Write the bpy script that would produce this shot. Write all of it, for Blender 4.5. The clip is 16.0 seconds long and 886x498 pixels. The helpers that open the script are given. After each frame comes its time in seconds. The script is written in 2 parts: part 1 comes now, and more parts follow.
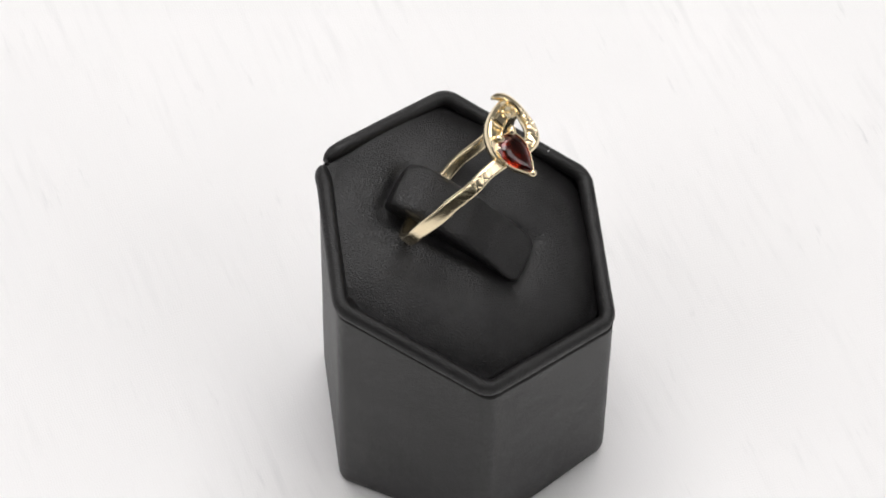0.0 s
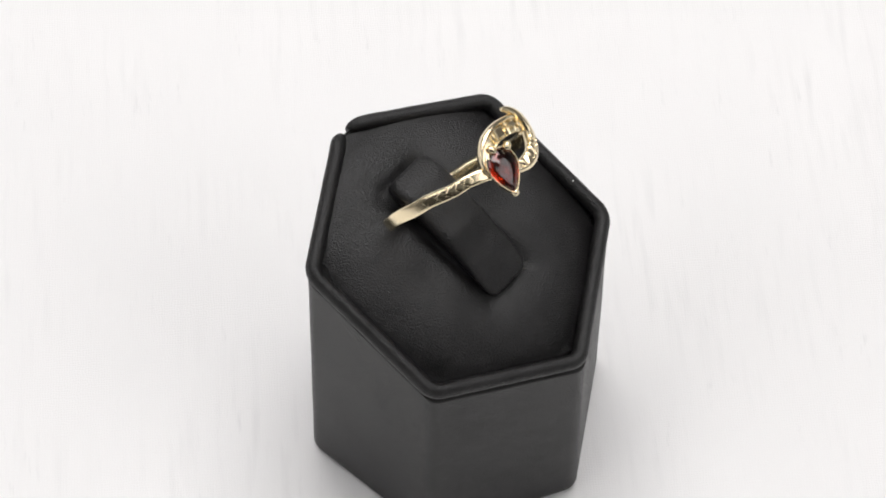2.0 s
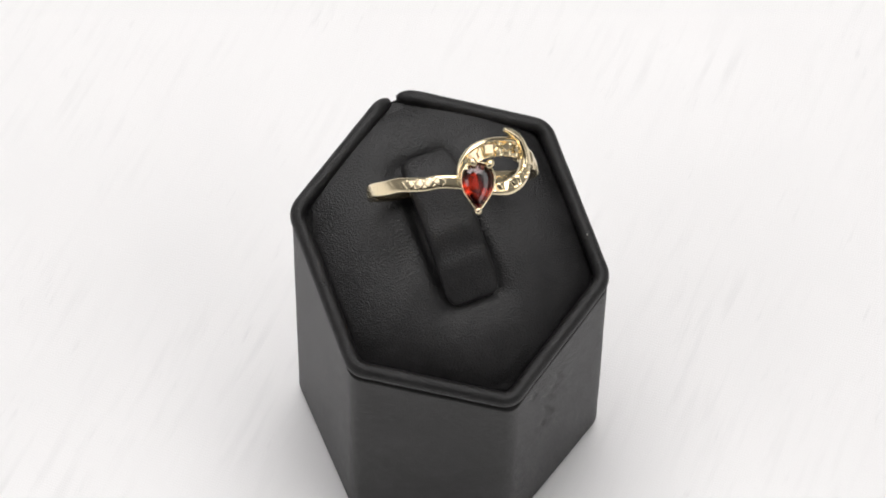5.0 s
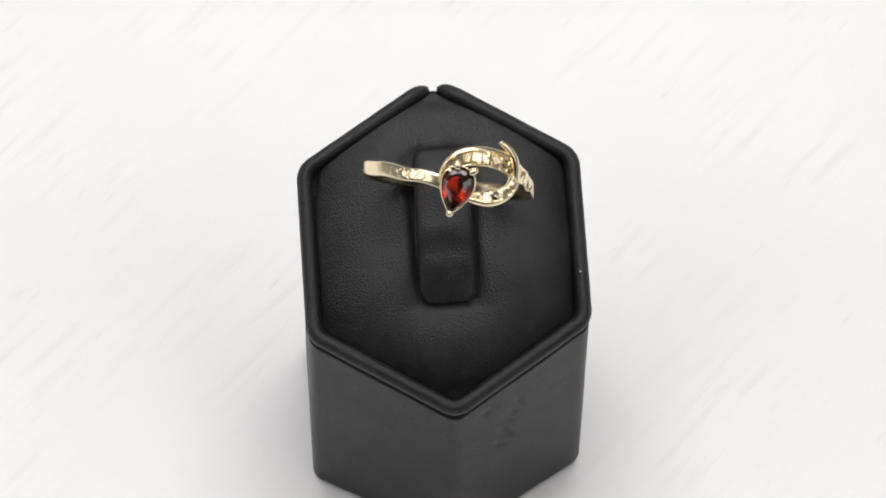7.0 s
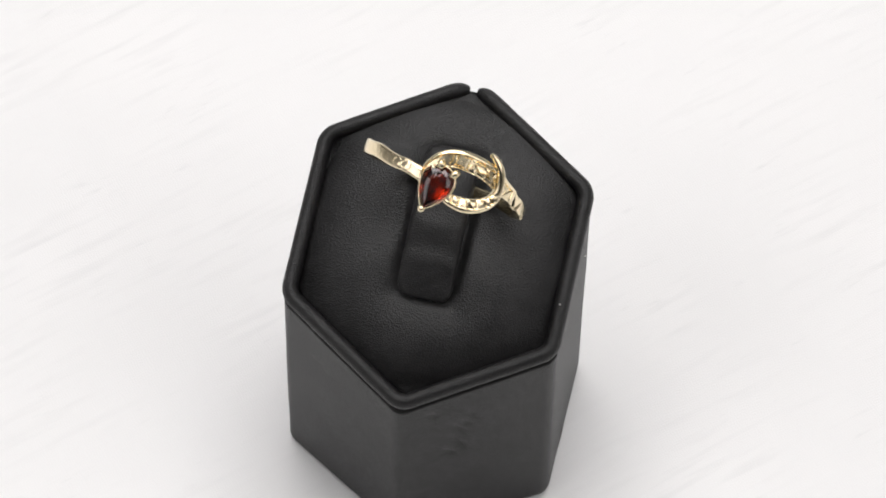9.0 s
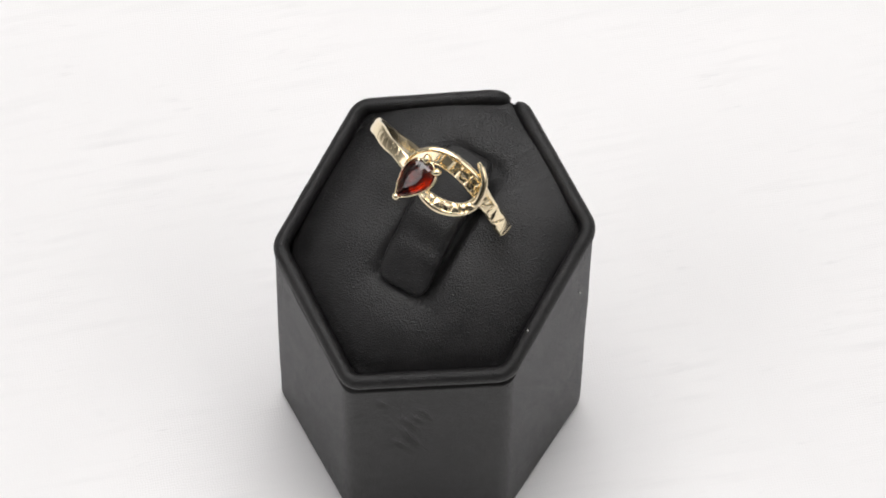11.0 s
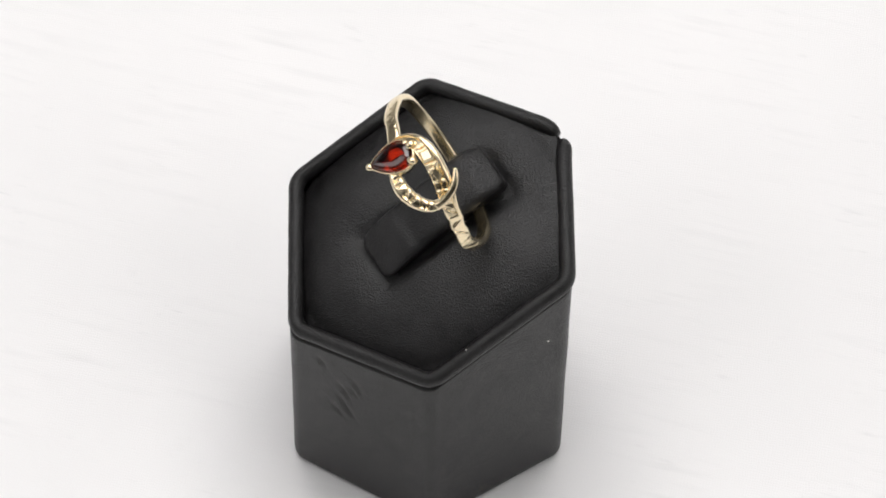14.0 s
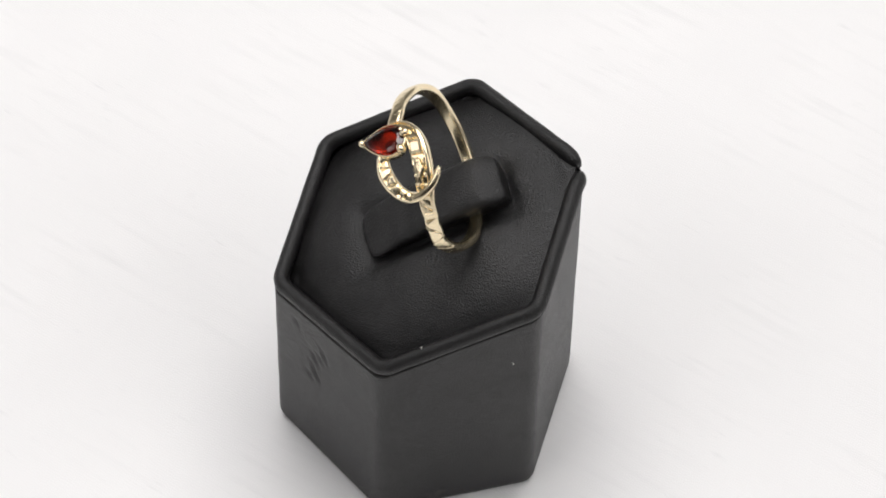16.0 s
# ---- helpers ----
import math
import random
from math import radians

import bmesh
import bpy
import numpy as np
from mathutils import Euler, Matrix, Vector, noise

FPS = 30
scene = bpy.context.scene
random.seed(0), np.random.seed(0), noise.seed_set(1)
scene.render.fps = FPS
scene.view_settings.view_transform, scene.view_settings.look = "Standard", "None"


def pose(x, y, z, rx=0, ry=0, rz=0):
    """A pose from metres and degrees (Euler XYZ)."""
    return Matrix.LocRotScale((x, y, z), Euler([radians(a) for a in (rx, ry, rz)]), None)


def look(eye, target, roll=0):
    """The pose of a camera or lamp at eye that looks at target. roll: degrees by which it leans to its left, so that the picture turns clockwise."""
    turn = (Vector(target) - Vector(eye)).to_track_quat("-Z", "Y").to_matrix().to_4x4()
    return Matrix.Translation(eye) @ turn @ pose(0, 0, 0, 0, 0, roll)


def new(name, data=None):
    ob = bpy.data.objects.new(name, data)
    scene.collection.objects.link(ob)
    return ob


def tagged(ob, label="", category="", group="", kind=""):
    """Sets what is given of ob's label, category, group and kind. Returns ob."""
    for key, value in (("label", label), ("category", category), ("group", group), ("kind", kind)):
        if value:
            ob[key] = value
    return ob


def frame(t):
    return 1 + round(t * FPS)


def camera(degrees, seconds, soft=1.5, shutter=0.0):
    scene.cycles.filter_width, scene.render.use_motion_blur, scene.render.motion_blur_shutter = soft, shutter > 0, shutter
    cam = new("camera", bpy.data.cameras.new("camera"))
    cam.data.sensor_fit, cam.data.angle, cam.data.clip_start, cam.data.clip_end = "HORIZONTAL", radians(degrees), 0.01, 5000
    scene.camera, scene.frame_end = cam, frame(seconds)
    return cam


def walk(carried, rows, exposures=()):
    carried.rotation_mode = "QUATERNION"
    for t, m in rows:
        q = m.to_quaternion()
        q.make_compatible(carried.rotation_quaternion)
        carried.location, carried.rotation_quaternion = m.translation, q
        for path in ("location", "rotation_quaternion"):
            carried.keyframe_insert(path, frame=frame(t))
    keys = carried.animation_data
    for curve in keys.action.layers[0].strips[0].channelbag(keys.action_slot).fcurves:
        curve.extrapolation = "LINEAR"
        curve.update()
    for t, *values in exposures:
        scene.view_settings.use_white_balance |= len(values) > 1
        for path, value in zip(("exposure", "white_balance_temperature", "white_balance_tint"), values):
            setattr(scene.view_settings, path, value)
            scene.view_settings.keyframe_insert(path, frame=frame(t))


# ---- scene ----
EYE = (0.0, -0.15811, 0.30408)
TILT, HEADING, LEAN = 59.5444, 0.3014, 1.0926
way = Vector((-math.sin(radians(HEADING)) * math.cos(radians(TILT)),
              math.cos(radians(HEADING)) * math.cos(radians(TILT)), -math.sin(radians(TILT))))
cam = camera(19.345, 16.0, 1.9)
stand_still = look(EYE, Vector(EYE) + way, LEAN)
walk(cam, [(0, stand_still), (16, stand_still)])

# ---- light: unseen soft lamps over and beside the table, in an added room ----
world = bpy.data.worlds.new("world")
scene.world = world
world.use_nodes = True
world.node_tree.nodes["Background"].inputs["Color"].default_value = (0.9, 0.95, 1.0, 1)
world.node_tree.nodes["Background"].inputs["Strength"].default_value = 0.05


def area_lamp(name, at, target, wide, deep, watts, colour):
    data = bpy.data.lights.new(name, "AREA")
    data.shape, data.size, data.size_y = "RECTANGLE", wide, deep
    data.energy, data.color = watts, colour
    ob = new(name, data)
    ob.matrix_world = look(at, target)
    return ob


area_lamp("ceiling_panel_light", (0.0, 0.54, 1.4), (0.0, 0.43, 0), 1.3, 1.2, 24.2, (1.0, 0.99, 0.985))
# fill lamps with no known source, added to even out cloth and leather
area_lamp("side_fill_light", (-1.05, -0.45, 1.2), (-0.1, -0.05, 0), 1.0, 1.0, 5.6, (1.0, 0.99, 0.995))
area_lamp("side_fill_light", (1.05, -0.45, 1.2), (0.1, -0.05, 0), 1.0, 1.0, 5.6, (1.0, 0.99, 0.985))

# ---- materials ----


def material(name, rough=0.5, metal=0.0):
    mat = bpy.data.materials.new(name)
    mat.use_nodes = True
    tree = mat.node_tree
    shader = tree.nodes["Principled BSDF"]
    shader.inputs["Roughness"].default_value = rough
    shader.inputs["Metallic"].default_value = metal
    return mat, tree, shader


def node(tree, kind, **sets):
    made = tree.nodes.new(kind)
    for key, value in sets.items():
        made.inputs[key.replace("_", " ")].default_value = value
    return made


def ramp(tree, source, low, high, c0, c1):
    made = tree.nodes.new("ShaderNodeValToRGB")
    e = made.color_ramp.elements
    e[0].position, e[1].position = low, high
    e[0].color, e[1].color = (*c0, 1), (*c1, 1)
    tree.links.new(source, made.inputs["Fac"])
    return made.outputs["Color"]


def spot(tree, turn=0.0, stretch=(1, 1, 1)):
    """Object coordinates, turned about z and stretched."""
    where = tree.nodes.new("ShaderNodeTexCoord").outputs["Object"]
    turned = tree.nodes.new("ShaderNodeMapping")
    turned.inputs["Rotation"].default_value = (0, 0, radians(turn))
    tree.links.new(where, turned.inputs["Vector"])
    scaled = tree.nodes.new("ShaderNodeMapping")
    scaled.inputs["Scale"].default_value = stretch
    tree.links.new(turned.outputs["Vector"], scaled.inputs["Vector"])
    return scaled.outputs["Vector"]


def noise_of(tree, where, scale, detail=3.0, rough=0.55):
    made = node(tree, "ShaderNodeTexNoise", Scale=scale, Detail=detail, Roughness=rough)
    tree.links.new(where, made.inputs["Vector"])
    return made.outputs["Fac"]


def maths(tree, kind, a, b):
    made = tree.nodes.new("ShaderNodeMath")
    made.operation = kind
    for slot, value in zip(made.inputs, (a, b)):
        if isinstance(value, (int, float)):
            slot.default_value = value
        else:
            tree.links.new(value, slot)
    return made.outputs[0]


def mixed(tree, fac, a, b):
    made = tree.nodes.new("ShaderNodeMixRGB")
    for slot, value in zip(made.inputs, (fac, a, b)):
        if isinstance(value, (int, float)):
            slot.default_value = value
        elif isinstance(value, tuple):
            slot.default_value = (*value, 1)
        else:
            tree.links.new(value, slot)
    return made.outputs["Color"]


def bump(tree, shader, height, strength, distance):
    made = node(tree, "ShaderNodeBump", Strength=strength, Distance=distance)
    tree.links.new(height, made.inputs["Height"])
    tree.links.new(made.outputs["Normal"], shader.inputs["Normal"])


def leather(name, dark, pale, rough_low, rough_high, grain):
    mat, tree, shader = material(name)
    where = spot(tree)
    cells = node(tree, "ShaderNodeTexVoronoi", Scale=5600.0)
    tree.links.new(where, cells.inputs["Vector"])
    fine = noise_of(tree, where, 4600.0, 2)
    lumps = noise_of(tree, spot(tree, 35, (1, 1, 1.1)), 620.0, 3, 0.6)
    broad = noise_of(tree, where, 160.0, 4)
    folds = noise_of(tree, spot(tree, 20, (0.55, 1, 1)), 2300.0, 3, 0.6)
    height = maths(tree, "ADD", maths(tree, "MULTIPLY", cells.outputs["Distance"], 1.3),
                   maths(tree, "ADD", maths(tree, "MULTIPLY", lumps, 0.6), maths(tree, "ADD", fine, maths(tree, "MULTIPLY", folds, 0.25))))
    bump(tree, shader, height, grain, 0.00005)
    tree.links.new(ramp(tree, maths(tree, "ADD", maths(tree, "MULTIPLY", broad, 0.5), maths(tree, "MULTIPLY", lumps, 0.5)), 0.4, 0.62, dark, pale), shader.inputs["Base Color"])
    worn = maths(tree, "ADD", maths(tree, "MULTIPLY", lumps, 0.4), maths(tree, "ADD", maths(tree, "MULTIPLY", folds, 0.3), maths(tree, "MULTIPLY", fine, 0.5)))
    rough = maths(tree, "ADD", maths(tree, "MULTIPLY", worn, rough_high - rough_low), rough_low)
    tree.links.new(rough, shader.inputs["Roughness"])
    shader.inputs["Specular IOR Level"].default_value = 0.42
    return mat


LEATHER = leather("black_leather", (0.0035, 0.0032, 0.0034), (0.0115, 0.0106, 0.0112), 0.15, 0.62, 0.95)


def gold(name, colour, low, high):
    mat, tree, shader = material(name, 0.2, 1.0)
    where = spot(tree)
    broad = noise_of(tree, where, 700.0, 3)
    scratch = noise_of(tree, spot(tree, 30, (0.15, 1, 1)), 9000.0, 3)
    shader.inputs["Base Color"].default_value = (*colour, 1)
    tree.links.new(maths(tree, "ADD", maths(tree, "MULTIPLY", broad, high - low), low), shader.inputs["Roughness"])
    bump(tree, shader, maths(tree, "ADD", scratch, maths(tree, "MULTIPLY", broad, 3.0)), 0.25, 0.00002)
    return mat


GOLD = gold("yellow_gold", (0.93, 0.795, 0.545), 0.15, 0.3)


def garnet():
    mat, tree, shader = material("garnet", 0.1)
    shader.inputs["Base Color"].default_value = (0.28, 0.013, 0.003, 1)
    shader.inputs["Transmission Weight"].default_value = 1.0
    shader.inputs["IOR"].default_value = 1.74
    return mat


GARNET = garnet()


def linen():
    """White cloth: a fine weave, soft grey slubs along one thread direction and sparse dark flecks."""
    mat, tree, shader = material("white_linen", 0.9)
    where = spot(tree)
    along = 44
    patches = noise_of(tree, where, 42.0, 3)
    gate = ramp(tree, patches, 0.42, 0.68, (0, 0, 0), (1, 1, 1))
    wide_slubs = noise_of(tree, spot(tree, -along, (0.11, 1, 1)), 620.0, 2, 0.5)
    soft_streak = maths(tree, "MULTIPLY", ramp(tree, wide_slubs, 0.5, 0.8, (0, 0, 0), (1, 1, 1)), gate)
    slubs = noise_of(tree, spot(tree, -along, (0.16, 1, 1)), 1150.0, 3, 0.6)
    fleck_gate = ramp(tree, noise_of(tree, where, 95.0, 2), 0.53, 0.74, (0, 0, 0), (1, 1, 1))
    fleck = maths(tree, "MULTIPLY", ramp(tree, slubs, 0.58, 0.8, (0, 0, 0), (1, 1, 1)), fleck_gate)
    base = mixed(tree, patches, (0.785, 0.775, 0.777), (0.845, 0.83, 0.83))
    base = mixed(tree, maths(tree, "MULTIPLY", soft_streak, 0.36), base, (0.6, 0.595, 0.6))
    base = mixed(tree, maths(tree, "MULTIPLY", fleck, 0.5), base, (0.5, 0.5, 0.51))
    weave_a = node(tree, "ShaderNodeTexWave", Scale=900.0, Distortion=7.0, Detail=3.0)
    weave_b = node(tree, "ShaderNodeTexWave", Scale=900.0, Distortion=7.0, Detail=3.0)
    tree.links.new(spot(tree, -along), weave_a.inputs["Vector"])
    tree.links.new(spot(tree, 90 - along), weave_b.inputs["Vector"])
    weave = maths(tree, "MULTIPLY", weave_a.outputs["Fac"], weave_b.outputs["Fac"])
    # shade between the threads, mixed faintly into the base colour
    gap_shade = ramp(tree, weave, 0.02, 0.4, (1, 1, 1), (0, 0, 0))
    base = mixed(tree, maths(tree, "MULTIPLY", gap_shade, 0.05), base, (0.55, 0.545, 0.55))
    tree.links.new(base, shader.inputs["Base Color"])
    height = maths(tree, "ADD", weave, maths(tree, "MULTIPLY", wide_slubs, 1.5))
    bump(tree, shader, height, 0.4, 0.00005)
    return mat


LINEN = linen()


def paint(name, colour):
    mat, tree, shader = material(name, 0.7)
    where = spot(tree)
    tint = noise_of(tree, where, 3.0, 4)
    tree.links.new(ramp(tree, tint, 0.3, 0.7, tuple(c * 0.93 for c in colour), colour), shader.inputs["Base Color"])
    bump(tree, shader, noise_of(tree, where, 120.0, 3), 0.2, 0.001)
    return mat


WALL = paint("wall_paint", (0.55, 0.545, 0.54))
CEILING = paint("ceiling_paint", (0.32, 0.32, 0.31))
WOOD = paint("table_paint", (0.5, 0.48, 0.46))
# near black, to put dark reflections into the leather and gold
DARK_REFLECTION = paint("dark_reflection_paint", (0.05, 0.05, 0.052))
SCUFF = paint("worn_leather", (0.12, 0.115, 0.11))
DUST = paint("pale_dust", (0.75, 0.73, 0.7))

# ---- helpers for meshes, in millimetres ----
MM = 0.001


def mesh_of(name, verts, faces, mat, smooth=True):
    me = bpy.data.meshes.new(name)
    me.from_pydata([tuple(c * MM for c in v) for v in verts], [], faces)
    me.validate()
    bm = bmesh.new()
    bm.from_mesh(me)
    bmesh.ops.recalc_face_normals(bm, faces=bm.faces)
    bm.to_mesh(me)
    bm.free()
    me.polygons.foreach_set("use_smooth", [smooth] * len(me.polygons))
    me.materials.append(mat)
    return me


def part(name, me, parent, label=""):
    ob = new(name, me)
    ob.parent = parent
    return tagged(ob, label)


def lofted(rings, closed_ring=True, cap=True, loop=False):
    """Vertices and faces through rows of points."""
    n = len(rings[0])
    verts = [v for r in rings for v in r]
    faces = []
    rows = len(rings)
    for i in range(rows if loop else rows - 1):
        j = (i + 1) % rows
        for k in range(n if closed_ring else n - 1):
            m = (k + 1) % n
            faces.append((i * n + k, i * n + m, j * n + m, j * n + k))
    if cap and not loop:
        faces.append(tuple(range(n))[::-1])
        faces.append(tuple(range((rows - 1) * n, rows * n)))
    return verts, faces


def blend(x, table):
    """Smooth interpolation in a table of (x, value)."""
    if x <= table[0][0]:
        return table[0][1]
    for (x0, y0), (x1, y1) in zip(table, table[1:]):
        if x <= x1:
            f = (x - x0) / (x1 - x0)
            return y0 + (y1 - y0) * f * f * (3 - 2 * f)
    return table[-1][1]


def spline(points, count):
    """Catmull-Rom through points of any dimension."""
    pts = np.array(points, float)
    pts = np.vstack([2 * pts[0] - pts[1], pts, 2 * pts[-1] - pts[-2]])
    out = []
    spans = len(pts) - 3
    for i in range(count):
        x = i / (count - 1) * spans
        k = min(int(x), spans - 1)
        f = x - k
        a, b, c, d = pts[k:k + 4]
        out.append(0.5 * (2 * b + (c - a) * f + (2 * a - 5 * b + 4 * c - d) * f * f + (3 * b - a - 3 * c + d) * f ** 3))
    return np.array(out)


# ---- room: unseen, added to close the space and shape reflections ----


def box(name, lo, hi, mat, label, category):
    bm = bmesh.new()
    bmesh.ops.create_cube(bm, size=1.0)
    for v in bm.verts:
        v.co = Vector([lo[i] if v.co[i] < 0 else hi[i] for i in range(3)])
    me = bpy.data.meshes.new(name)
    bm.to_mesh(me)
    bm.free()
    me.materials.append(mat)
    return tagged(new(name, me), label, category, kind="structure")


# ceiling kept mid-grey so that the leather's reflections of it stay dark
box("ceiling", (-2.2, -2.2, 1.8), (2.2, 2.2, 1.9), CEILING, "plain grey ceiling added out of view", "ceiling")
box("wall_north", (-2.2, 2.2, -0.003), (2.2, 2.3, 1.8), WALL, "plain grey wall added out of view", "wall")
# unseen wall, added dark so that front-facing leather reflects darkness
box("reflection_wall_south", (-2.2, -2.3, -0.003), (2.2, -2.2, 1.8), DARK_REFLECTION, "unseen dark wall added for dark reflections", "wall")
box("wall_east", (2.2, -2.3, -0.003), (2.3, 2.3, 1.8), WALL, "plain grey wall added out of view", "wall")
box("wall_west", (-2.3, -2.3, -0.003), (-2.2, 2.3, 1.8), WALL, "plain grey wall added out of view", "wall")
box("tabletop", (-2.3, -2.3, -0.06), (2.3, 2.3, -0.003), WOOD, "plain pale tabletop under the white cloth", "table")


def build_cloth():
    """A round cloth on a turntable, nearly flat, with faint waves."""
    rings, spokes = [], 160
    radii = [0.5] + [i * 3.0 for i in range(1, 50)] + [160, 180, 205, 240, 300, 400]
    for r in radii:
        row = []
        for k in range(spokes):
            a = 2 * math.pi * k / spokes
            x, y = r * math.cos(a), r * math.sin(a)
            far = min(1.0, max(0.0, (r - 30) / 40))
            z = far * 0.5 * (noise.noise(Vector((x / 28, y / 28, 3.0))) - 0.4)
            row.append((x, y, z))
        rings.append(row)
    verts, faces = lofted(rings, cap=False)
    n = len(verts)
    verts.append((0, 0, 0))
    faces += [(n, k, (k + 1) % spokes) for k in range(spokes)]
    cloth = new("display_cloth", mesh_of("display_cloth", verts, faces, LINEN))
    thick = cloth.modifiers.new("thickness", "SOLIDIFY")
    thick.thickness, thick.offset = 0.0008, -1
    return tagged(cloth, "white slubbed linen cloth spread flat under the stand", "cloth")


# ---- the ring stand ----
R = 19.0
RIM, SLOPE = 40.6, 0.378
NORMAL = Vector((0, -SLOPE, 1)).normalized()


def on_top(x, y, h):
    """A point h above the slanting plane of the rim."""
    p = Vector((x, y, RIM + SLOPE * y - 0.0093 * x)) + h * NORMAL
    return p.x, p.y, p.z


def hexagon(radius, corner, arc=8, side=10, back=None):
    """A regular hexagon with rounded corners, from the back corner round; rows of (x, y)."""
    out = []
    for k in range(6):
        a = radians(90 - 60 * k)
        tip = Vector((math.cos(a), math.sin(a))) * radius
        bend = (back or corner) if k == 0 else corner
        inset = bend / math.cos(radians(30))
        centre = tip - tip.normalized() * inset
        for i in range(arc + 1):
            b = a + radians(30 - 60 * i / arc)
            out.append(tuple(centre + bend * Vector((math.cos(b), math.sin(b)))))
        b0 = Vector(out[-1])
        a1 = radians(90 - 60 * (k + 1))
        tip1 = Vector((math.cos(a1), math.sin(a1))) * radius
        bend = (back or corner) if k == 5 else corner
        c1 = tip1 - tip1.normalized() * bend / math.cos(radians(30))
        b1 = c1 + bend * Vector((math.cos(a1 + radians(30)), math.sin(a1 + radians(30))))
        for i in range(1, side):
            out.append(tuple(b0.lerp(b1, i / side)))
    return out


def sag(x, y):
    """How far the rim drops at its open back corner."""
    return 1.0 * max(0.0, 1 - math.hypot(x, y - 18.0) / 3.0)


def rounded_hex(x, y, power):
    """Distance from the middle, 1 at the sides of the cushion; a low power rounds its contour lines."""
    total = 0.0
    for side in (0, 60, 120):
        a = radians(side)
        total += abs((x * math.cos(a) + y * math.sin(a)) / (R * 0.83)) ** power
    return total ** (1 / power)


CREASES = ((0.52, 27.6, 2.8, 0.4, 0.34), (0.56, 25.9, 1.8, 0.6, 0.27), (0.61, 24.6, 3.0, 0.45, 0.38), (0.64, 22.6, 2.4, 0.35, 0.27),
           (0.60, 20.8, 3.2, 0.5, 0.36), (0.67, 19.4, 2.0, 0.55, 0.3), (0.78, 29.5, 1.8, 0.5, 0.3))


def wrinkle(x, y, z):
    """How deep the leather is creased on one side wall near the front corner."""
    side = math.degrees(math.atan2(y, x))
    if not -92 < side < -28:
        return 0.0
    a, b = Vector((math.cos(radians(-30)), math.sin(radians(-30)))) * R, Vector((0, -1)) * R
    across = (Vector((x, y)) - a).dot((b - a).normalized())
    deep = 0.0
    for f, z0, long, lean, deepest in CREASES:
        dx, dz = across - f * R, z - z0
        c, s = math.cos(lean), math.sin(lean)
        along, beside = dx * s + dz * c, dx * c - dz * s
        deep += deepest * math.exp(-(beside / 0.28) ** 2 - (along / (long * 0.5)) ** 2)
    return deep


def build_stand():
    stand = tagged(new("ring_stand"), "black leather hexagonal ring stand with a slanting padded top", "display stand")
    # side wall
    rings = []
    for z, grow in ((0.0, 1.0), (0.15, 1.02), (0.6, 1.04), (1.2, 1.046)):
        rings.append([(x * grow, y * grow, z) for x, y in hexagon(R, 2.0, 8, 44, 4.0)])
    steps = 90
    for i in range(1, steps + 1):
        f = i / steps
        row = []
        for x, y in hexagon(R * (1.046 - 0.04 * f), 2.0, 8, 44, 4.0):
            top = on_top(x, y, -1.5 - 1.2 * sag(x, y))[2]
            swell = 1 + 0.004 * noise.noise(Vector((x / 7, y / 7, f * 4)))
            z = 1.2 + (top - 1.2) * f
            swell -= wrinkle(x, y, z) / R
            row.append((x * swell, y * swell, z))
        rings.append(row)
    for grow, h in ((0.965, -1.5), (0.93, -1.6)):
        rings.append([on_top(x * grow, y * grow, h - 1.2 * sag(x, y)) for x, y in hexagon(R * 1.0, 2.0, 8, 44, 4.0)])
    part("body", mesh_of("body", *lofted(rings), LEATHER), stand)
    # cushion
    outline = hexagon(R * 0.958, 2.0, back=4.0)
    rings = []
    ks = [0.02] + [i / 84 for i in range(1, 70)] + [0.84 + i * 0.01 for i in range(0, 17)]
    for k in ks:
        row = []
        for x, y in outline:
            px, py = x * k, y * k
            side = math.degrees(math.atan2(y, x))
            back = min(1.0, max(0.0, (side - 24) / 12)) * min(1.0, max(0.0, (156 - side) / 12))
            e = min(1.0, rounded_hex(px, py, 10) * (1 - 0.03 * back))
            d = min(1.06, rounded_hex(px, py, 4))
            h = -0.95 + 1.8 * (1 - e ** 5) ** 0.9 + 2.25 * (1 - d ** 2.2) - 0.5 * sag(px, py)
            h += 0.75 * back * k ** 6
            h += 0.10 * noise.noise(Vector((px / 4, py / 4, 1.0)))
            beside = math.hypot(max(abs(px) - 3.2, 0), max(abs(py - 1.6) - 8.2, 0))
            h -= 0.6 * math.exp(-(beside / 0.8) ** 2) + 0.75 * math.exp(-(beside / 2.6) ** 2)
            for at in (-6.8, 6.8):
                h -= 0.5 * math.exp(-((px - at) / 2.6) ** 2 - ((py - 0.6) / 2.6) ** 2)
            row.append(on_top(px, py, h))
        rings.append(row)
    part("cushion", mesh_of("cushion", *lofted(rings), LEATHER), stand)
    # piping round the rim, open at the back corner
    line = hexagon(R * 0.966, 2.1, 10, 22, back=4.5)
    start = 5
    line = line[start:] + line[:start]
    pts = [Vector(on_top(x, y, -0.3 - sag(x, y))) for x, y in line]
    gap = 0.26
    pts = [p for p in pts if not (abs(p.x) < gap and p.y > 0)]
    rings = []
    for i, p in enumerate(pts):
        t = (pts[min(i + 1, len(pts) - 1)] - pts[max(i - 1, 0)]).normalized()
        side = t.cross(NORMAL).normalized()
        thick = 0.95 * (1 + 0.03 * noise.noise(p * 0.6))
        thick *= (0.55, 0.8, 0.94, 1.0)[min(i, len(pts) - 1 - i, 3)]
        row = []
        for j in range(16):
            b = 2 * math.pi * j / 16
            row.append(tuple(p + side * math.cos(b) * thick + NORMAL * math.sin(b) * thick * 1.15))
        rings.append(row)
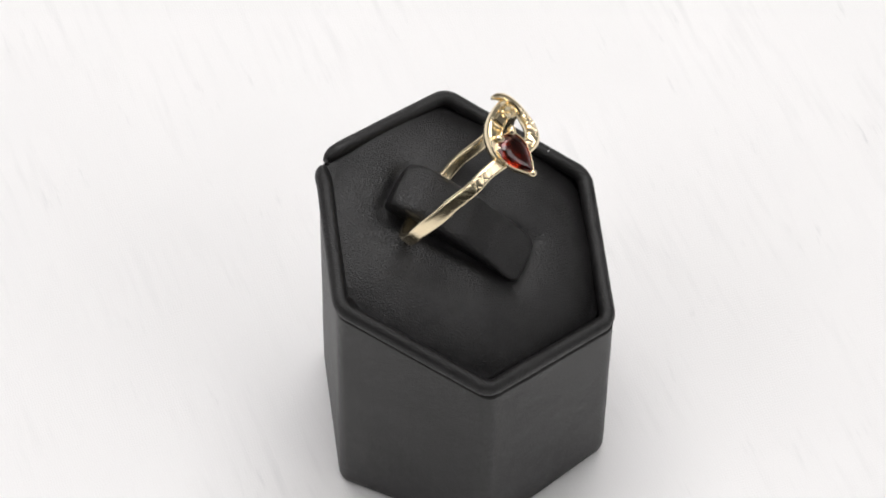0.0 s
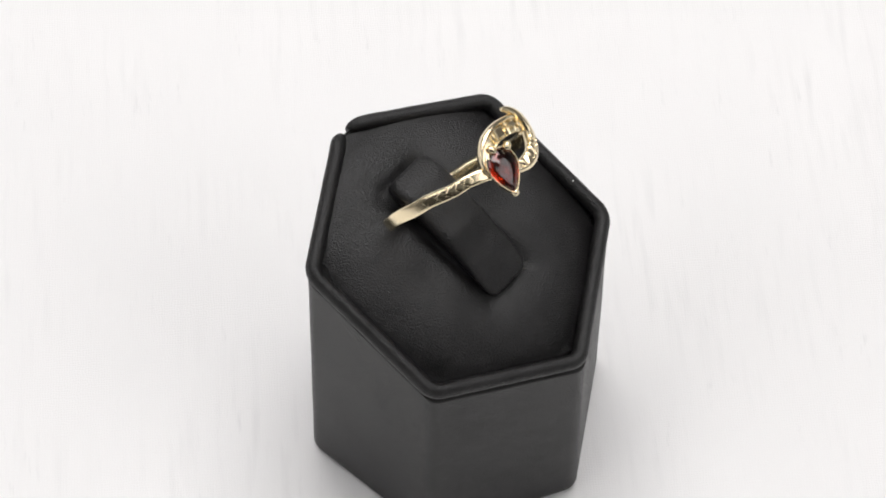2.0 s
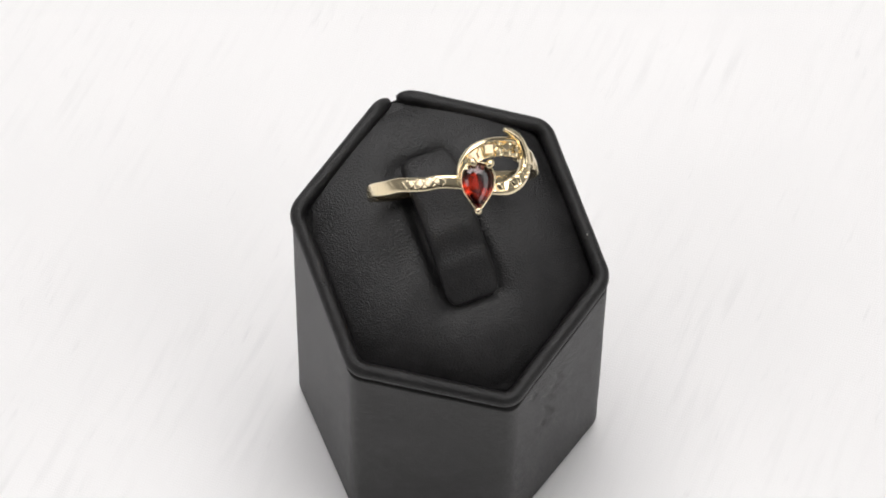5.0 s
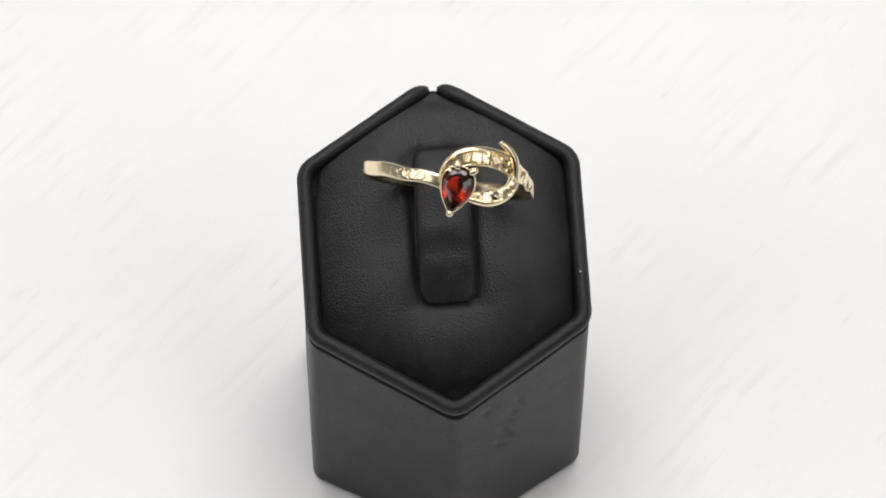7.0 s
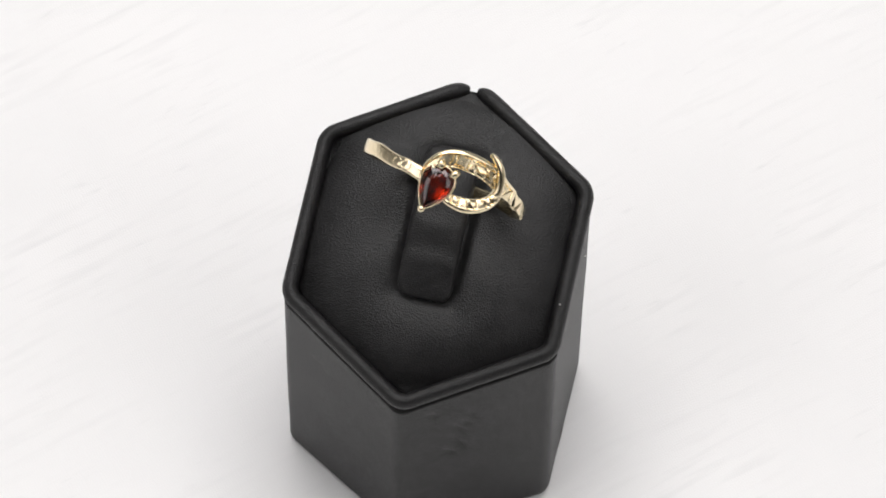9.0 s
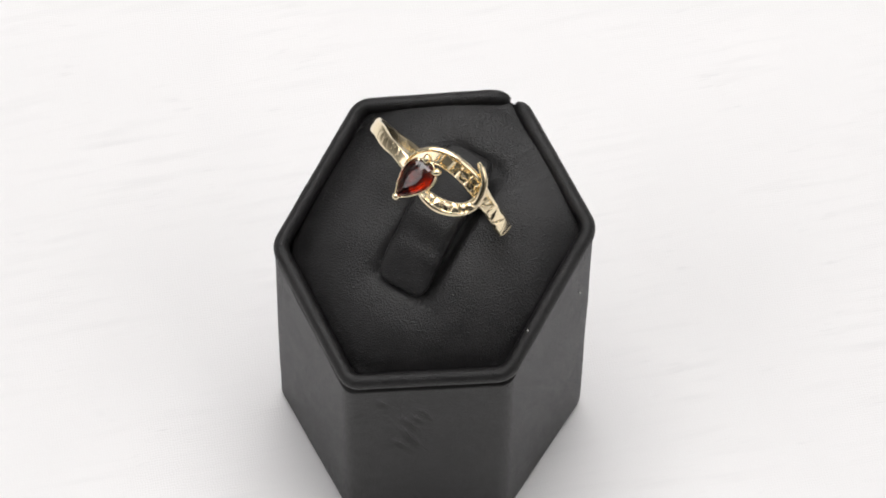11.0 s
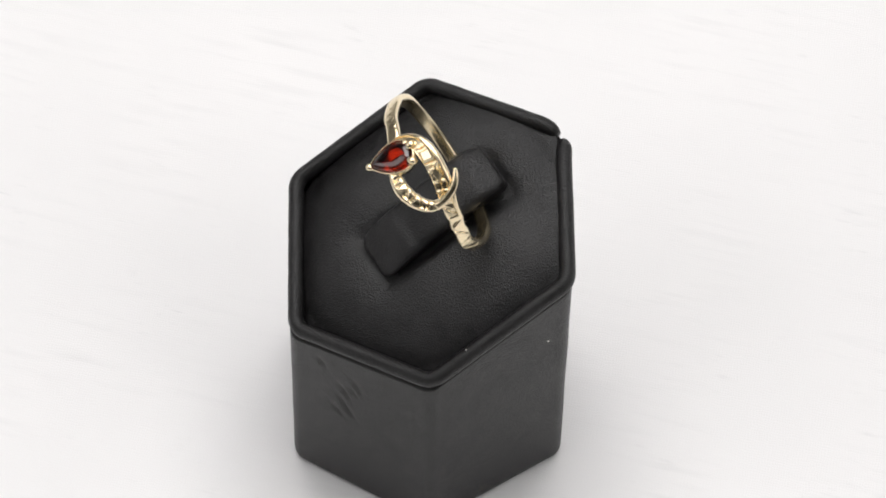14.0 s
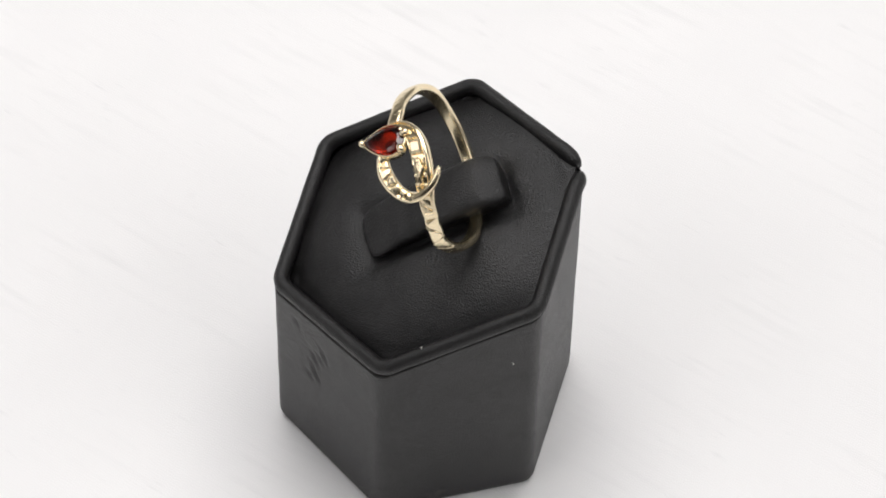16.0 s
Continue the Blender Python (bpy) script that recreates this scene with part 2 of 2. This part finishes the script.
    part("piping", mesh_of("piping", *lofted(rings), LEATHER), stand, "rolled leather edge piping")
    # tongue that holds the ring
    rings = []
    count = 56
    for i in range(count + 1):
        f = i / count
        y = -6.8 + 16.8 * (0.5 - 0.5 * math.cos(math.pi * f))
        front = max(0.0, 1 - (y + 6.8) / 1.7)
        back = max(0.0, 1 - (10.0 - y) / 1.8)
        wide = 3.6 - 1.5 * (1 - math.sqrt(max(0, 1 - front ** 2))) - 1.0 * (1 - math.sqrt(max(0, 1 - back ** 2)))
        top = blend(y, [(-6.5, 2.75), (-2.0, 4.2), (1.5, 5.05), (7.0, 5.5), (10.0, 4.7)])
        top -= 0.8 * (1 - math.sqrt(max(0, 1 - front ** 2))) + 0.7 * (1 - math.sqrt(max(0, 1 - back ** 2)))
        row = []
        for j in range(40):
            b = 2 * math.pi * j / 40
            c, s = math.cos(b), math.sin(b)
            ex = math.copysign(abs(c) ** 0.5, c)
            ez = math.copysign(abs(s) ** 0.5, s)
            low = 0.6
            h = low + (top - low) * (0.5 + 0.5 * ez)
            pinch = 1 - 0.3 * (0.5 - 0.5 * ez)
            row.append(on_top(ex * wide * pinch, y, h))
        rings.append(row)
    part("ring_post", mesh_of("ring_post", *lofted(rings), LEATHER), stand, "padded leather tongue holding the ring")
    details(stand)
    return stand


def speck(stand, at, size, name="dust_speck", label="pale speck of dust"):
    bm = bmesh.new()
    bmesh.ops.create_icosphere(bm, subdivisions=1, radius=size)
    for v in bm.verts:
        v.co = (v.co * random.uniform(0.6, 1.2) + Vector(at)) * MM
    me = bpy.data.meshes.new(name)
    bm.to_mesh(me)
    bm.free()
    me.materials.append(DUST)
    part(name, me, stand, label)


def details(stand):
    for x, y, h, size in ((15.7, -4.0, 0.85, 0.11), (9.5, -12.2, 0.3, 0.07), (1.74, -0.83, 4.08, 0.08)):
        speck(stand, on_top(x, y, h), size)
    speck(stand, (16.82, 6.53, 33.4), 0.13)
    # worn patch at the foot of one side wall
    verts, faces = [], []
    for _ in range(26):
        y, z = random.gauss(-2.6, 0.9), abs(random.gauss(2.4, 0.45)) + 0.4
        w, h = random.uniform(0.1, 0.45), random.uniform(0.06, 0.16)
        x = 16.45 * (1.046 - 0.04 * z / RIM)
        n = len(verts)
        verts += [(x - 0.1, y - w, z), (x - 0.1, y, z - h), (x - 0.1, y + w, z), (x - 0.1, y, z + h), (x + 0.2, y, z)]
        faces += [(n, n + 1, n + 4), (n + 1, n + 2, n + 4), (n + 2, n + 3, n + 4), (n + 3, n, n + 4)]
    part("scuff_mark", mesh_of("scuff_mark", verts, faces, SCUFF), stand, "pale worn scuff at the foot")


# ---- the ring: x along the band, y along the finger, z out through the head ----


def on_ring(u, a, r):
    return Vector((u, a, math.sqrt(max(r * r - u * u, 0.01))))


def swept(points, normals, widths, thicks, relief=None, across=28, power=0.6):
    """A flattened bar along points. relief(i, c) lifts the outer face at c from -1 to 1 across."""
    rings = []
    n = len(points)
    for i, p in enumerate(points):
        t = (points[min(i + 1, n - 1)] - points[max(i - 1, 0)]).normalized()
        up = (normals[i] - t * t.dot(normals[i])).normalized()
        side = t.cross(up)
        row = []
        under = max(10, across // 3)
        outer = [(1 - 2 * j / across, 1) for j in range(across)]
        for ec, upper in outer + [(-1 + 2 * j / under, -1) for j in range(under)]:
            es = upper * max(0.0, 1 - abs(ec) ** (2 / power)) ** (power / 2)
            lift = relief(i, ec) * max(0.0, es) if relief and upper > 0 else 0.0
            row.append(tuple(p + side * ec * widths[i] / 2 + up * (es * thicks[i] / 2 + lift)))
        rings.append(row)
    return lofted(rings)


def groove(x, centre, half, depth):
    d = abs(x - centre) / half
    return -depth * (1 - d) if d < 1 else 0.0


def build_ring():
    ring = tagged(new("snake_ring"), "yellow gold snake ring with a pear-cut red garnet", "ring")
    # band, from the snake's neck round under the finger to the head
    points, normals, widths, thicks, arcs = [], [], [], [], []
    count = 900
    for i in range(count + 1):
        deg = 46 + (368 - 46) * i / count
        a = blend(deg, [(46, 0.5), (62, 0.0), (74, -0.5), (92, -1.1), (118, -1.0), (150, -0.3), (190, 0.0), (250, 0.15), (280, 0.35), (308, 0.05), (338, -0.65), (368, -1.5)])
        rad = 8.9 + blend(deg, [(46, 0.1), (80, 0.0), (350, 0.0), (368, -0.25)])
        f = radians(deg)
        points.append(Vector((rad * math.sin(f), a, rad * math.cos(f))))
        normals.append(Vector((math.sin(f), 0, math.cos(f))))
        widths.append(blend(deg, [(46, 1.55), (90, 1.55), (180, 1.45), (250, 1.5), (300, 1.6), (345, 1.45), (354, 1.5), (368, 2.7)]))
        thicks.append(1.0)
        arcs.append(deg)

    def engraved(i, c):
        deg = arcs[i]
        if 50 < deg < 102:
            x = (deg - 50) / 52 * 5
            k = x - math.floor(x)
            lean = 0.42 if int(x) % 2 else -0.42
            return groove(k, 0.5 + lean * c, 0.17 if deg < 76 else 0.1, 0.3 if deg < 76 else 0.2)
        if 306 < deg < 347:
            x = (deg - 306) / 41 * 6
            k = x - math.floor(x)
            if deg < 318:
                return groove(k, 0.5 + 0.45 * c, 0.06, 0.022)
            d = abs(k - 0.5) * 2 + abs(c) * 1.1
            return 0.03 * max(0.0, 1 - d) - 0.035 * max(0.0, 1 - abs(d - 1.08) / 0.14)
        return 0.0

    part("band", mesh_of("band", *swept(points, normals, widths, thicks, engraved, 40, 0.55), GOLD), ring)

    # coil of the body from the neck of the band over to the stone
    def bar(name, rows, count, relief=None, label="", across=28, power=0.6):
        line = spline(rows, count)
        pts = [on_ring(u, a, r) for u, a, r, w, t in line]
        nrm = [Vector((p.x, 0, p.z)).normalized() for p in pts]
        return part(name, mesh_of(name, *swept(pts, nrm, [v[3] for v in line], [v[4] for v in line], relief, across, power), GOLD), ring, label)

    def scaly(i, c):
        bed = -0.34 * min(1.0, max(0.0, (0.52 - c) / 0.16)) * min(1.0, max(0.0, (c + 0.98) / 0.1))
        k = (i / 20.0) % 1.0
        rung = 0.14 * max(0.0, 1 - abs(k - 0.5) / 0.16) if 30 < i < 150 and c < 0.5 else 0.0
        return (bed + rung) if i > 12 else 0.0

    bar("coil", [(8.3, 0.05, 9.1, 1.55, 1.0), (7.6, 0.45, 9.25, 1.65, 1.1), (6.5, 1.05, 9.4, 2.0, 1.4), (5.2, 1.56, 9.45, 2.1, 1.6),
                 (3.3, 1.74, 9.45, 2.12, 1.6), (1.7, 1.48, 9.45, 1.95, 1.6), (0.5, 0.75, 9.4, 1.6, 1.5), (-0.25, -0.2, 9.3, 1.1, 1.4),
                 (-0.5, -1.3, 9.25, 0.8, 1.2)], 260, scaly, "scaled gold coil of the snake", 44, 0.5)

    def tiny(i, c):
        """Leaf-shaped cuts along the inner half of the tail, up to where it crosses the coil."""
        if i > 122 or c > 0.42:
            return 0.0
        x = i / 15.5 + 0.08 * math.sin(i * 0.37)
        n = math.floor(x)
        lean = 0.34 if n % 2 else -0.3
        fade = min(1.0, (122 - i) / 14) * min(1.0, (0.42 - c) / 0.14)
        return fade * (groove(x - n, 0.5 + lean * (c + 0.3), 0.3, 0.26) - 0.05)

    bar("tail", [(2.2, -2.62, 9.2, 1.0, 1.2), (3.2, -2.78, 9.35, 1.45, 1.3), (4.5, -2.8, 9.4, 1.7, 1.35), (5.75, -2.35, 9.4, 1.62, 1.35),
                 (6.7, -1.5, 9.5, 1.38, 1.3), (7.2, -0.4, 9.75, 1.15, 1.2), (7.25, 0.8, 10.0, 0.98, 1.1), (6.9, 2.05, 10.1, 0.85, 1.0),
                 (6.2, 2.95, 10.0, 0.7, 0.8), (5.5, 3.4, 9.85, 0.42, 0.5)], 220, tiny, "smooth tapering gold tail", 32, 0.75)

    # raised square scales behind the stone
    def scale_of(u, a, r, long, wide, turn, high):
        verts = []
        c, s = math.cos(radians(turn)), math.sin(radians(turn))
        for lift, k in ((-0.45, 1.0), (high * 0.45, 0.94), (high, 0.66)):
            for x, y in ((long, 0), (0, wide), (-long, 0), (0, -wide)):
                p = on_ring(u + k * (x * c - y * s), a + k * (x * s + y * c), r + lift)
                verts.append(tuple(p))
        faces = [(0, 1, 5, 4), (1, 2, 6, 5), (2, 3, 7, 6), (3, 0, 4, 7), (4, 5, 9, 8), (5, 6, 10, 9), (6, 7, 11, 10), (7, 4, 8, 11), (8, 9, 10, 11), (3, 2, 1, 0)]
        part("scale", mesh_of("scale", verts, faces, GOLD, False), ring)

    scale_of(3.15, 1.55, 10.0, 1.0, 0.95, 38, 0.42)
    scale_of(5.25, 1.45, 10.0, 0.98, 0.55, -18, 0.4)
    scale_of(1.98, 1.35, 9.98, 0.62, 0.2, 80, 0.3)
    scale_of(4.05, 1.2, 9.95, 0.5, 0.22, 65, 0.28)
    scale_of(4.3, 2.1, 9.95, 0.34, 0.24, -10, 0.24)
    scale_of(6.35, 0.95, 9.9, 0.5, 0.32, -35, 0.28)

    # stone and its setting
    tip, crown = Vector((0.56, -4.7)), Vector((1.66, 0.42))
    axis = (tip - crown).normalized()
    cross = Vector((-axis.y, axis.x))
    middle, half = (tip + crown) / 2, (tip - crown).length / 2

    def pear(grow, v, count=48):
        """The stone's outline, offset outward by grow, at height v."""
        out = []
        for i in range(count):
            b = 2 * math.pi * i / count
            x = 1.93 * math.sin(b) * abs(math.sin(b / 2)) ** 0.9 * 1.18
            y = half * math.cos(b)
            k = 1 + grow / 1.9
            ky = 1 + grow / half
            p = middle + axis * y * ky + cross * x * k
            out.append((p.x, p.y, v - 0.05 * (p.x - 1.2)))
        return out

    cuts_of_stone = ((-1.6, 8.7), (-0.8, 9.15), (0.0, 9.62), (0.0, 9.7), (-0.3, 9.95), (-0.7, 10.12), (-1.2, 10.2))
    verts, faces = lofted([pear(g, v, 16) for g, v in cuts_of_stone])
    stone = mesh_of("gemstone", verts, faces, GARNET, False)
    part("gemstone", stone, ring, "faceted pear-shaped dark red garnet")
    rows = [pear(-0.5, 8.5), pear(0.05, 8.6), pear(0.18, 9.2), pear(0.22, 9.7), pear(0.16, 9.84), pear(0.06, 9.84), pear(0.01, 9.7), pear(0.0, 9.55), pear(-0.7, 9.0), pear(-1.6, 8.62)]
    verts, faces = lofted(rows)
    part("bezel", mesh_of("bezel", verts, faces, GOLD), ring, "polished gold bezel")

    def prong(u, a, v, size, stretch, turn):
        bm = bmesh.new()
        bmesh.ops.create_uvsphere(bm, u_segments=18, v_segments=12, radius=size)
        me = bpy.data.meshes.new("prong")
        for w in bm.verts:
            w.co.x *= stretch
            w.co.z *= 1.1 if w.co.z > 0 else 2.2
            w.co = (Matrix.Rotation(radians(turn), 3, "Z") @ w.co + Vector((u, a, v))) * MM
        for f in bm.faces:
            f.smooth = True
        bm.to_mesh(me)
        bm.free()
        me.materials.append(GOLD)
        part("prong", me, ring)

    prong(0.54, -4.72, 9.75, 0.42, 1.0, 0)
    prong(1.1, 0.62, 10.0, 0.46, 1.35, -70)
    prong(2.9, 0.0, 10.0, 0.46, 1.35, 40)
    prong(0.3, 0.0, 9.6, 0.3, 1.2, -40)
    # the goldwork is a little larger than the stone's own measure
    pivot = Vector((1.1, -2.0, 9.7)) * MM
    growth = {"band": 1.047, "coil": 1.028, "tail": 1.028, "scale": 1.028}
    for piece in ring.children:
        size = growth.get(piece.name.split(".")[0], 1.0)
        piece.data.transform(Matrix.Translation(pivot) @ Matrix.Scale(size, 4) @ Matrix.Translation(-pivot))
    return ring


cloth = build_cloth()
stand = build_stand()
ring = build_ring()

# ---- the turntable's motion: cloth, stand and ring turn together about the upright axis ----
START, RATE = 69.2333, -9.07176
STAND_AT = Matrix.Translation((-0.05029 * R * MM, -0.13081 * R * MM, 0.0))
RING_AT = Matrix(((0.9904, 0.1233, -0.0633, 0.000473), (-0.1385, 0.8811, -0.4522, 0.001087),
                  (0.0, 0.4566, 0.8896, 0.053569), (0, 0, 0, 1)))


def motions():
    times = [i * 0.5 for i in range(33)]
    turns = [(t, pose(0, 0, 0, 0, 0, START + RATE * t)) for t in times]
    walk(cloth, turns)
    walk(stand, [(t, m @ STAND_AT) for t, m in turns])
    walk(ring, [(t, m @ STAND_AT @ RING_AT) for t, m in turns])


motions()
